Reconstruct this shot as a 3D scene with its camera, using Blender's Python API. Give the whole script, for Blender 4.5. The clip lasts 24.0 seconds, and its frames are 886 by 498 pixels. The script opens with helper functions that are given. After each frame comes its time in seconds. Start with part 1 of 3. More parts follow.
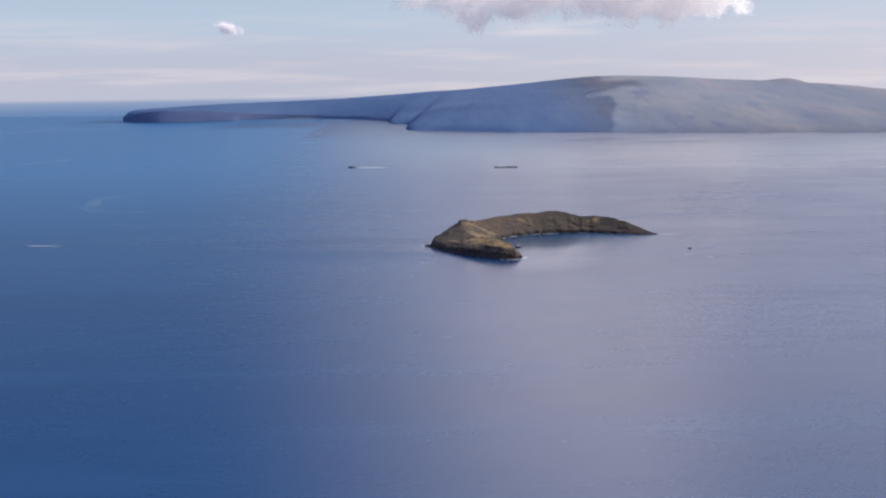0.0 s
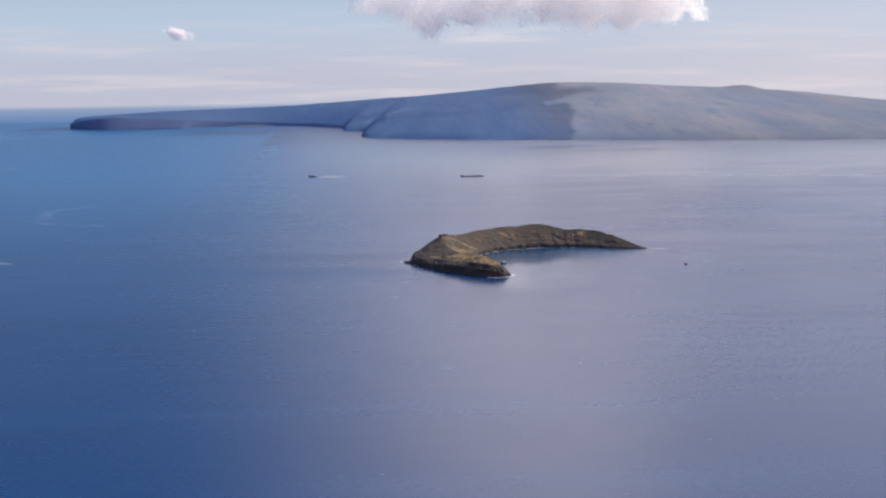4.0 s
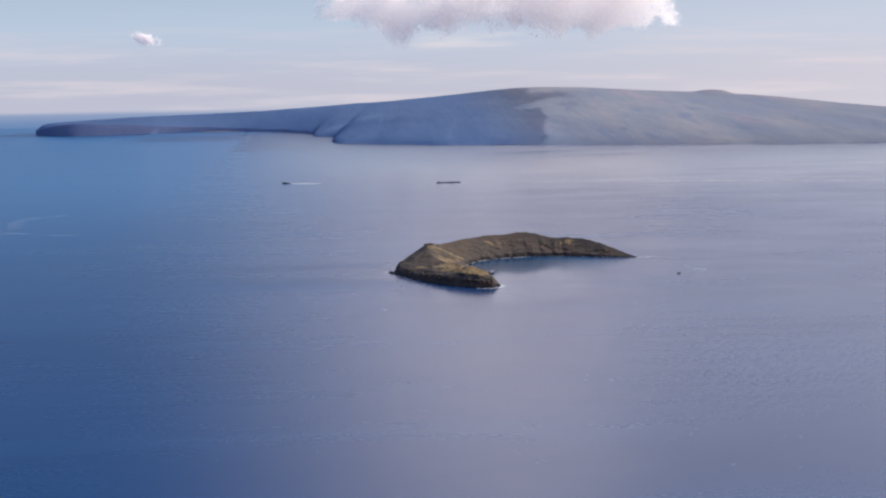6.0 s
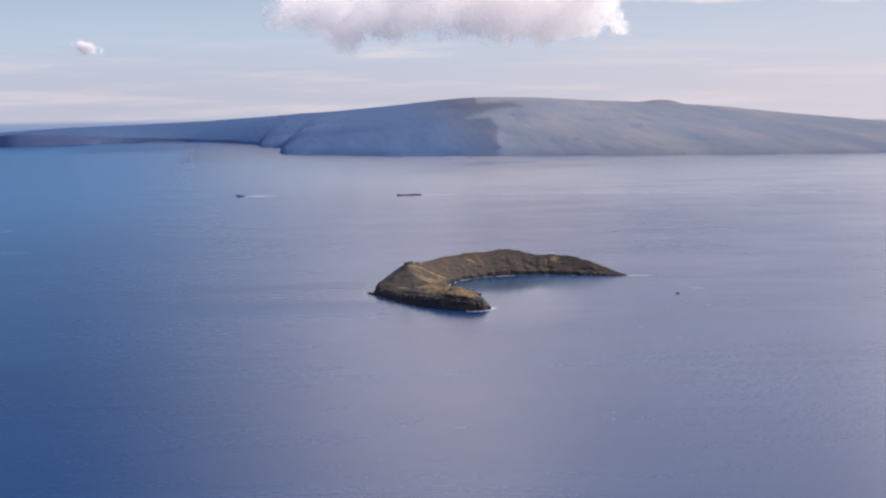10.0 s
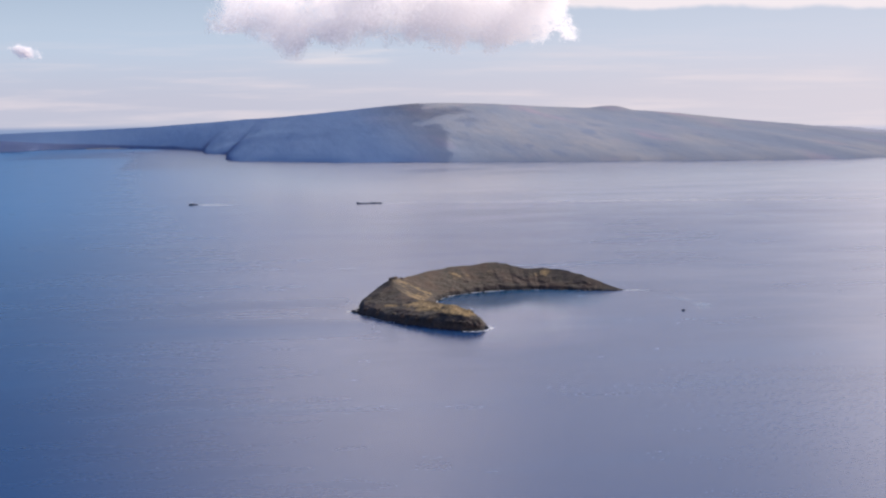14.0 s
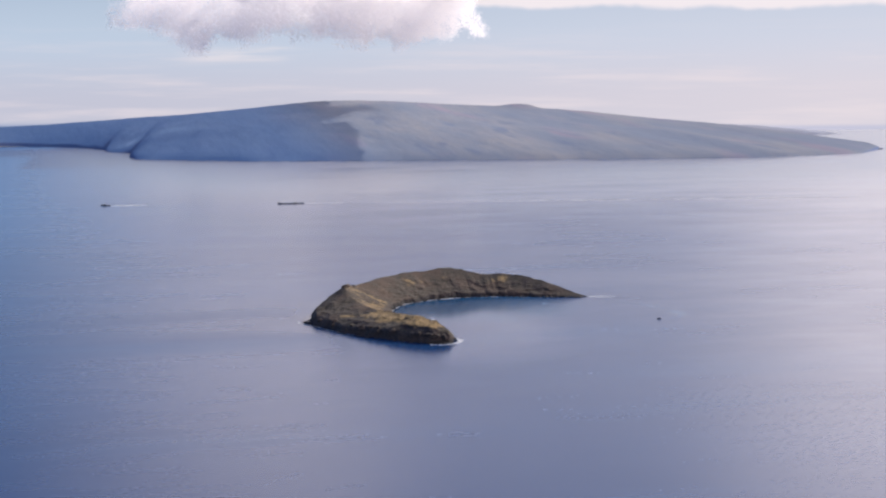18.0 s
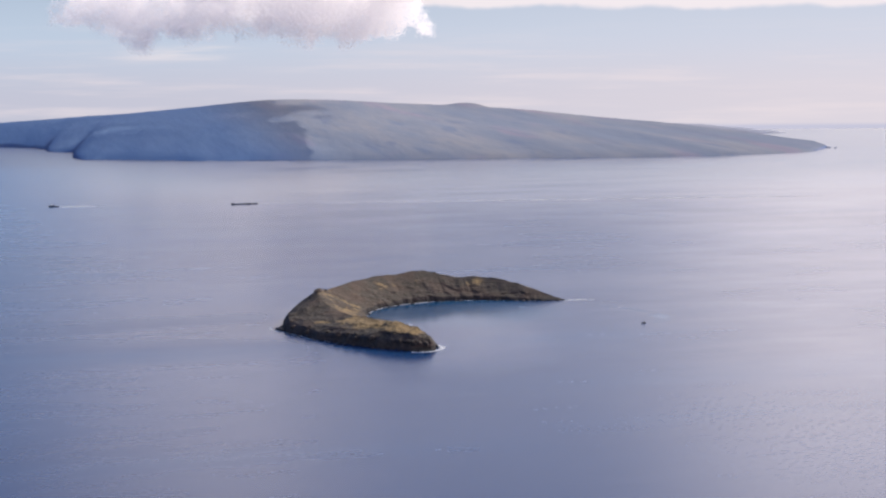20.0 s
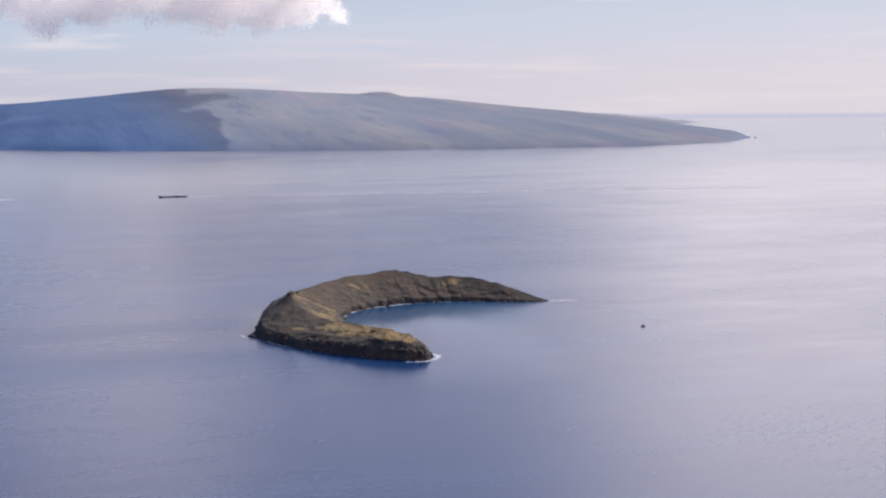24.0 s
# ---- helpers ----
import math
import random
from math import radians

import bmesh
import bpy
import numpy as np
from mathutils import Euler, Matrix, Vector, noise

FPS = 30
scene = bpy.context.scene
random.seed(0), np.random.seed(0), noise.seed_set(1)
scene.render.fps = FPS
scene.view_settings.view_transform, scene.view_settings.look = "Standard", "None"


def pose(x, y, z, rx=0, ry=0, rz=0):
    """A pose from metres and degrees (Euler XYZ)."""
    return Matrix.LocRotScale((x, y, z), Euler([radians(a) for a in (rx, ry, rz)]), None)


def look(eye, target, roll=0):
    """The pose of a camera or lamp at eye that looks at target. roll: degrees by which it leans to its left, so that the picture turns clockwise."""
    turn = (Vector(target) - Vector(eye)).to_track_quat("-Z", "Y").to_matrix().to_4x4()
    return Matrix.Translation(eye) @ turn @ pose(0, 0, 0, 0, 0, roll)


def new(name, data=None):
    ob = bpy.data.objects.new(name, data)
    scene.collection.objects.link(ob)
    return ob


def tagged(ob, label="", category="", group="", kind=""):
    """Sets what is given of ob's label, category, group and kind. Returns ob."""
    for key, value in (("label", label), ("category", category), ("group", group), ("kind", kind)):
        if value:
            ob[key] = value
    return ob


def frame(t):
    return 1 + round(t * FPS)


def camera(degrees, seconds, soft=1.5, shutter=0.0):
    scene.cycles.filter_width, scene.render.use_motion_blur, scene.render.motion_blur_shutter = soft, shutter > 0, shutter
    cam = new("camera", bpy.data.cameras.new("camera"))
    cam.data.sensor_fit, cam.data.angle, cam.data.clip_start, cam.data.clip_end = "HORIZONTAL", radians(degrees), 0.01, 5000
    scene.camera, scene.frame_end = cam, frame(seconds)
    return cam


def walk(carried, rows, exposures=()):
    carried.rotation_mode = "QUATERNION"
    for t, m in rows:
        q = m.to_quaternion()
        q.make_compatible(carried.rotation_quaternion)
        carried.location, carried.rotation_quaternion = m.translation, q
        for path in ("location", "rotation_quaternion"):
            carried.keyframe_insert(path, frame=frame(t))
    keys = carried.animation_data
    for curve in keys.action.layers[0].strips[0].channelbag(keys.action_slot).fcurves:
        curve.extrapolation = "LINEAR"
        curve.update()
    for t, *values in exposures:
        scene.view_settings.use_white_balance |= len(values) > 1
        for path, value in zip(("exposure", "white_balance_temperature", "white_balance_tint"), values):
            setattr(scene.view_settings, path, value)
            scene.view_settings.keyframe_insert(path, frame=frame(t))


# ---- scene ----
# The whole place stands at 1 : 3.77 of nature, so that the far island, some 16 km off, lies inside the lens's range.
# One unit here is 3.77 m there; the small crater islet is 146 long (550 m) and 13 high (49 m).

# ---------- camera ----------
cam = camera(32.44, 24.0, soft=2.3)


def heading(eye, yaw, pitch, roll):
    y, p = radians(yaw), radians(pitch)
    way = Vector((-math.sin(y) * math.cos(p), math.cos(y) * math.cos(p), math.sin(p)))
    return look(eye, Vector(eye) + 100 * way, roll)


PATH = [
    (0, (0.00, -0.00, 99.98), 0.001, -6.293, -0.702),
    (0.5, (-2.21, 7.18, 100.01), -0.286, -6.266, -0.712),
    (1, (-4.47, 14.22, 100.02), -0.550, -6.234, -0.710),
    (1.5, (-6.76, 21.16, 100.02), -0.810, -6.202, -0.733),
    (2, (-9.07, 28.01, 100.01), -1.058, -6.172, -0.764),
    (2.5, (-11.41, 34.79, 100.00), -1.271, -6.162, -0.720),
    (4.5, (-20.93, 61.61, 99.89), -2.268, -6.023, -0.730),
    (5, (-23.34, 68.30, 99.85), -2.586, -5.978, -0.771),
    (5.5, (-25.75, 75.01, 99.81), -2.910, -5.935, -0.790),
    (6, (-28.16, 81.74, 99.77), -3.239, -5.889, -0.815),
    (6.5, (-30.58, 88.50, 99.72), -3.584, -5.842, -0.838),
    (7, (-33.00, 95.29, 99.66), -3.886, -5.797, -0.805),
    (7.5, (-35.42, 102.12, 99.61), -4.174, -5.745, -0.772),
    (8, (-37.84, 108.98, 99.54), -4.467, -5.708, -0.767),
    (8.5, (-40.26, 115.88, 99.47), -4.735, -5.658, -0.775),
    (9, (-42.68, 122.82, 99.40), -5.010, -5.619, -0.807),
    (9.5, (-45.10, 129.79, 99.32), -5.284, -5.574, -0.808),
    (10, (-47.53, 136.80, 99.24), -5.537, -5.536, -0.770),
    (10.5, (-49.95, 143.84, 99.14), -5.819, -5.492, -0.748),
    (12.5, (-59.69, 172.21, 98.70), -6.947, -5.350, -0.801),
    (13, (-62.14, 179.34, 98.56), -7.250, -5.334, -0.770),
    (13.5, (-64.60, 186.48, 98.42), -7.564, -5.328, -0.736),
    (14, (-67.06, 193.62, 98.28), -7.905, -5.329, -0.723),
    (14.5, (-69.53, 200.75, 98.12), -8.314, -5.346, -0.695),
    (15, (-72.01, 207.87, 97.96), -8.810, -5.359, -0.681),
    (15.5, (-74.50, 214.98, 97.79), -9.307, -5.375, -0.699),
    (16, (-77.00, 222.08, 97.61), -9.801, -5.386, -0.711),
    (16.5, (-79.52, 229.16, 97.43), -10.226, -5.396, -0.669),
    (17, (-82.04, 236.21, 97.25), -10.747, -5.409, -0.613),
    (17.5, (-84.58, 243.25, 97.06), -11.239, -5.414, -0.577),
    (18, (-87.12, 250.27, 96.88), -11.791, -5.430, -0.571),
    (18.5, (-89.68, 257.26, 96.69), -12.339, -5.446, -0.593),
    (19, (-92.25, 264.24, 96.51), -12.869, -5.462, -0.586),
    (19.5, (-94.83, 271.19, 96.34), -13.454, -5.475, -0.571),
    (21.5, (-105.21, 298.98, 95.79), -15.457, -5.510, -0.589),
    (22, (-107.81, 305.96, 95.70), -15.835, -5.554, -0.573),
    (22.5, (-110.41, 312.97, 95.65), -16.254, -5.616, -0.563),
    (23, (-113.00, 320.03, 95.63), -16.748, -5.692, -0.541),
    (23.5, (-115.58, 327.16, 95.66), -17.235, -5.799, -0.509),
    (24, (-118.15, 334.37, 95.73), -17.741, -5.906, -0.467),
]
walk(cam, [(t, heading(eye, yaw, pitch, roll)) for t, eye, yaw, pitch, roll in PATH], [(0, 0.05, 6500, 11), (8, 0.05, 6550, 12), (14, 0.12, 6580, 12.6), (24, 0.10, 6580, 11.6)])

# ---------- sun and sky ----------
SUN_AZIMUTH, SUN_ELEVATION = 62.0, 34.0      # degrees clockwise from +y, and above the horizon
sun_way = Vector((math.sin(radians(SUN_AZIMUTH)) * math.cos(radians(SUN_ELEVATION)),
                  math.cos(radians(SUN_AZIMUTH)) * math.cos(radians(SUN_ELEVATION)), math.sin(radians(SUN_ELEVATION))))
sun = new("sun", bpy.data.lights.new("sun", "SUN"))
sun.data.energy, sun.data.angle, sun.data.color = 3.2, radians(0.6), (1.0, 0.90, 0.78)
sun.matrix_world = look((0, 0, 2000), Vector((0, 0, 2000)) - sun_way)


class Nodes:
    """Short ways to lay nodes in a tree."""

    def __init__(self, tree):
        self.tree = tree
        tree.nodes.clear()

    def add(self, kind, **values):
        node = self.tree.nodes.new(kind)
        for key, value in values.items():
            if key in node.inputs:
                self.set(node.inputs[key], value)
        return node

    def set(self, socket, value):
        if isinstance(value, bpy.types.NodeSocket):
            self.tree.links.new(value, socket)
        else:
            socket.default_value = value

    def math(self, op, a, b=0.0, c=0.0):
        node = self.tree.nodes.new("ShaderNodeMath")
        node.operation = op
        for socket, value in zip(node.inputs, (a, b, c)):
            self.set(socket, value)
        return node.outputs[0]

    def step(self, value, low, high):
        node = self.tree.nodes.new("ShaderNodeMapRange")
        node.interpolation_type = "SMOOTHSTEP"
        for key, v in (("Value", value), ("From Min", low), ("From Max", high)):
            self.set(node.inputs[key], v)
        return node.outputs["Result"]

    def mix(self, factor, a, b, blend="MIX"):
        node = self.tree.nodes.new("ShaderNodeMix")
        node.data_type, node.blend_type = "RGBA", blend
        self.set(node.inputs[0], factor)
        self.set(node.inputs[6], a)
        self.set(node.inputs[7], b)
        return node.outputs[2]

    def noise(self, vector, scale, detail=4.0, rough=0.55):
        node = self.tree.nodes.new("ShaderNodeTexNoise")
        for key, v in (("Vector", vector), ("Scale", scale), ("Detail", detail), ("Roughness", rough)):
            self.set(node.inputs[key], v)
        return node.outputs["Fac"]

    def scaled(self, vector, by):
        node = self.tree.nodes.new("ShaderNodeVectorMath")
        node.operation = "MULTIPLY"
        self.set(node.inputs[0], vector)
        self.set(node.inputs[1], by)
        return node.outputs[0]

    def joined(self, x, y, z):
        node = self.tree.nodes.new("ShaderNodeCombineXYZ")
        for socket, v in zip(node.inputs, (x, y, z)):
            self.set(socket, v)
        return node.outputs[0]

    def parted(self, vector):
        node = self.tree.nodes.new("ShaderNodeSeparateXYZ")
        self.set(node.inputs[0], vector)
        return node.outputs


def rgb(r, g, b):
    return (r, g, b, 1.0)


world = bpy.data.worlds.new("sky")
scene.world = world
world.use_nodes = True
n = Nodes(world.node_tree)
sky = n.add("ShaderNodeTexSky")
sky.sky_type, sky.sun_disc = "NISHITA", False
sky.sun_elevation, sky.sun_rotation = radians(SUN_ELEVATION), radians(SUN_AZIMUTH)
sky.altitude, sky.air_density, sky.dust_density, sky.ozone_density = 100, 1.0, 2.0, 2.0
way = n.add("ShaderNodeTexCoord").outputs["Generated"]
wx, wy, wz = n.parted(way)
azimuth = n.math("ARCTAN2", wx, wy)
# thin veils of high cloud in long level streaks over a pale, hazy low sky
streak = n.noise(n.joined(n.math("MULTIPLY", azimuth, 6.0), n.math("MULTIPLY", wz, 95.0), 0.0), 1.0, 5.0, 0.6)
veil = n.math("MULTIPLY", n.step(streak, 0.45, 0.70), n.step(wz, 0.060, 0.012))
sunward = n.step(azimuth, -0.15, 0.65)
pale_blue = n.mix(sunward, rgb(5.8, 7.0, 8.6), rgb(7.3, 7.6, 8.8))
pink_haze = n.mix(sunward, rgb(5.9, 6.0, 7.2), rgb(8.2, 7.6, 8.2))
clear = n.mix(1.0, sky.outputs[0], n.mix(n.step(wy, 0.4, -0.4), rgb(0.38, 0.62, 1.00), rgb(0.9, 1.2, 1.6)), "MULTIPLY")
air = n.mix(n.math("MULTIPLY", n.step(wz, 0.17, 0.03), 0.95), clear, pale_blue)
air = n.mix(n.math("MULTIPLY", n.step(wz, 0.050, 0.0), 0.85), air, pink_haze)
air = n.mix(n.math("MULTIPLY", veil, 0.55), air, rgb(8.9, 8.1, 8.5))
# a high white sheet of cloud with a soft wavy lower edge, towards the sun
wave = n.noise(n.joined(n.math("MULTIPLY", azimuth, 11.0), 3.0, n.math("MULTIPLY", wz, 10.0)), 1.0, 4.0, 0.5)
edge = n.math("ADD", 0.046, n.math("MULTIPLY", wave, 0.026))
edge = n.math("SUBTRACT", edge, n.math("MULTIPLY", n.step(azimuth, 0.22, 0.17), 0.012))
overhead = n.step(wz, 0.070, 0.118)
left_end = n.math("MULTIPLY", overhead, -0.14)
sheet = n.step(n.math("SUBTRACT", wz, edge), 0.0, 0.004)
sheet = n.math("MULTIPLY", sheet, n.step(n.math("DIVIDE", n.math("SUBTRACT", azimuth, left_end), n.math("ADD", 1.0, n.math("MULTIPLY", overhead, 0.8))), -0.015, 0.18))
thin = n.noise(n.joined(n.math("MULTIPLY", wx, 3.0), n.math("MULTIPLY", wy, 3.0), n.math("MULTIPLY", wz, 6.0)), 1.3, 5.0, 0.6)
sheet = n.math("MULTIPLY", sheet, n.step(n.math("SUBTRACT", wz, n.math("MULTIPLY", thin, 0.6)), 0.46, 0.0))
# overhead, out of view, glow set by azimuth to lay light columns on the sea
bright = n.mix(n.step(azimuth, 0.11, 0.21), rgb(19.2, 17.2, 17.2), rgb(9.6, 9.5, 11.0))
bright = n.mix(n.step(azimuth, 0.33, 0.51), bright, rgb(25.0, 22.6, 22.6))
bright = n.mix(overhead, rgb(10.0, 9.3, 9.6), bright)
air = n.mix(n.math("MULTIPLY", sheet, 0.92), air, bright)
# a bright upper body for the heaped cloud, added above the view to brighten the sea
ragged = n.noise(n.joined(n.math("MULTIPLY", azimuth, 34.0), 1.7, n.math("MULTIPLY", wz, 60.0)), 1.0, 6.0, 0.6)
lumps = n.noise(n.joined(n.math("MULTIPLY", azimuth, 26.0), 8.3, n.math("MULTIPLY", wz, 70.0)), 1.0, 5.0, 0.55)
rim = n.math("MULTIPLY", n.math("SUBTRACT", ragged, 0.5), 0.035)
under = n.step(n.math("ADD", wz, rim), 0.074, 0.122)
begin = n.step(n.math("ADD", azimuth, n.math("MULTIPLY", rim, 2.0)), 0.004, 0.030)
finish = n.step(n.math("ADD", azimuth, n.math("MULTIPLY", rim, 2.0)), 0.225, 0.150)
body = n.math("MULTIPLY", n.math("MULTIPLY", under, begin), finish)
body = n.math("MULTIPLY", body, n.step(wz, 0.22, 0.12))
tone = n.mix(n.step(lumps, 0.36, 0.62), rgb(7.6, 7.1, 7.6), rgb(10.6, 9.8, 9.9))
air = n.mix(n.math("MULTIPLY", body, 0.95), air, n.mix(overhead, tone, rgb(14.8, 13.6, 13.9)))
# thin wisps below the heaped cloud
wisp = n.math("MULTIPLY", n.math("MULTIPLY", n.step(azimuth, 0.03, 0.06), n.step(azimuth, 0.135, 0.10)), n.math("MULTIPLY", n.step(wz, 0.027, 0.033), n.step(wz, 0.042, 0.036)))
air = n.mix(n.math("MULTIPLY", wisp, n.math("MULTIPLY", n.step(streak, 0.40, 0.60), 0.6)), air, rgb(9.6, 8.9, 9.0))
# the last of the sea before the skyline, pale with distance
haze_side = n.step(azimuth, 0.0, 0.42)
far_sea = n.mix(n.step(azimuth, -0.15, 0.45), rgb(1.7, 2.9, 5.3), rgb(7.9, 7.4, 8.2))
far_haze = n.mix(n.step(azimuth, -0.15, 0.45), rgb(3.1, 4.0, 6.1), rgb(6.0, 6.2, 7.8))
skyline = n.math("SUBTRACT", -0.0085, n.math("MULTIPLY", haze_side, 0.0055))
below = n.math("SUBTRACT", skyline, wz)
air = n.mix(n.step(below, 0.0, 0.0035), air, n.mix(n.step(below, 0.002, 0.0105), far_haze, far_sea))
back = n.add("ShaderNodeBackground", Color=air, Strength=0.085)
n.tree.links.new(back.outputs[0], n.add("ShaderNodeOutputWorld").inputs["Surface"])


# ---------- materials ----------
def material(name, build):
    mat = bpy.data.materials.new(name)
    mat.use_nodes = True
    tree = Nodes(mat.node_tree)
    shader = tree.add("ShaderNodeBsdfPrincipled")
    build(tree, shader)
    tree.tree.links.new(shader.outputs[0], tree.add("ShaderNodeOutputMaterial").inputs["Surface"])
    return mat


def place_of(tree):
    return tree.add("ShaderNodeNewGeometry").outputs["Position"]


def bump(tree, shader, height, strength, distance):
    node = tree.add("ShaderNodeBump", Height=height, Strength=strength, Distance=distance)
    tree.set(shader.inputs["Normal"], node.outputs["Normal"])


def sea_water(tree, shader):
    p = place_of(tree)
    broad = tree.noise(tree.scaled(p, (0.0022, 0.0045, 1.0)), 1.0, 4.0, 0.55)
    streaks = tree.noise(tree.scaled(p, (0.004, 0.018, 1.0)), 1.0, 2.0, 0.5)
    colour = tree.mix(tree.step(broad, 0.3, 0.7), rgb(0.007, 0.042, 0.138), rgb(0.010, 0.056, 0.170))
    colour = tree.mix(tree.step(streaks, 0.50, 0.8), colour, rgb(0.016, 0.072, 0.190))
    x, y, _ = tree.parted(p)
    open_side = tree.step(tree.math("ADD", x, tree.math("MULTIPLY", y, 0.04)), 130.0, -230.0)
    # far open side painted brighter blue, in place of the bluer sky it reflects
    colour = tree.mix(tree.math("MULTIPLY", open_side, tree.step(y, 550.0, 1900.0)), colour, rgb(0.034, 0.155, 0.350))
    # shallow water inside the crater
    reach = tree.math("SQRT", tree.math("ADD", tree.math("POWER", tree.math("SUBTRACT", x, 72.0), 2.0), tree.math("POWER", tree.math("SUBTRACT", y, 955.0), 2.0)))
    cove = tree.step(tree.math("ADD", reach, tree.math("MULTIPLY", broad, 20.0)), 74.0, 44.0)
    colour = tree.mix(tree.math("MULTIPLY", cove, 0.8), colour, rgb(0.014, 0.090, 0.200))
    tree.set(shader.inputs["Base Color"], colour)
    ripple = tree.noise(tree.scaled(p, (0.035, 0.09, 1.0)), 1.0, 3.0, 0.5)
    breeze = tree.math("MULTIPLY", tree.math("MULTIPLY", tree.step(x, 20.0, 110.0), tree.step(y, 820.0, 690.0)), tree.step(broad, 0.35, 0.60))
    wavelets = tree.noise(tree.scaled(p, (0.35, 0.8, 1.0)), 1.0, 2.0, 0.6)
    rough = tree.math("ADD", 0.216, tree.math("ADD", tree.math("MULTIPLY", streaks, 0.038), tree.math("MULTIPLY", ripple, 0.045)))
    rough = tree.math("ADD", rough, tree.math("MULTIPLY", tree.math("SUBTRACT", wavelets, 0.5), tree.math("ADD", 0.016, tree.math("MULTIPLY", breeze, 0.16))))
    # calm water in the lee of the far island, rougher on the open side
    lee = tree.math("MULTIPLY", tree.step(y, 1200.0, 2500.0), tree.step(tree.math("SUBTRACT", x, tree.math("MULTIPLY", y, -0.06)), -120.0, 200.0))
    inshore = tree.step(y, 1900.0, 2700.0)
    rough = tree.math("SUBTRACT", rough, tree.math("MULTIPLY", lee, tree.math("SUBTRACT", 0.15, tree.math("MULTIPLY", inshore, 0.03))))
    rough = tree.math("ADD", rough, tree.math("MULTIPLY", open_side, 0.03))
    # a gust darkens the water beyond the outer cliff
    gust = tree.math("MULTIPLY", tree.math("MULTIPLY", tree.step(x, -135.0, -60.0), tree.step(x, 10.0, -25.0)), tree.math("MULTIPLY", tree.step(y, 830.0, 880.0), tree.step(y, 1000.0, 930.0)))
    rough = tree.math("ADD", rough, tree.math("MULTIPLY", tree.math("MULTIPLY", gust, tree.step(streaks, 0.35, 0.55)), 0.04))
    # broad lanes of rougher and smoother water towards the sun
    lanes = tree.noise(tree.scaled(p, (0.006, 0.011, 1.0)), 1.0, 3.0, 0.55)
    rough = tree.math("ADD", rough, tree.math("MULTIPLY", tree.math("SUBTRACT", 0.5, lanes), tree.math("MULTIPLY", tree.step(x, 60.0, 220.0), 0.16)))
    # sheltered water close round the islet
    off_x, off_y = tree.math("DIVIDE", tree.math("SUBTRACT", x, 47.0), 64.0), tree.math("DIVIDE", tree.math("SUBTRACT", y, 915.0), 135.0)
    off = tree.math("ADD", tree.math("SQRT", tree.math("ADD", tree.math("POWER", off_x, 2.0), tree.math("POWER", off_y, 2.0))), tree.math("MULTIPLY", tree.math("SUBTRACT", broad, 0.5), 0.5))
    rough = tree.math("SUBTRACT", rough, tree.math("MULTIPLY", tree.step(off, 1.0, 0.40), 0.145))
    tree.set(shader.inputs["Roughness"], rough)
    tree.set(shader.inputs["IOR"], 1.333)


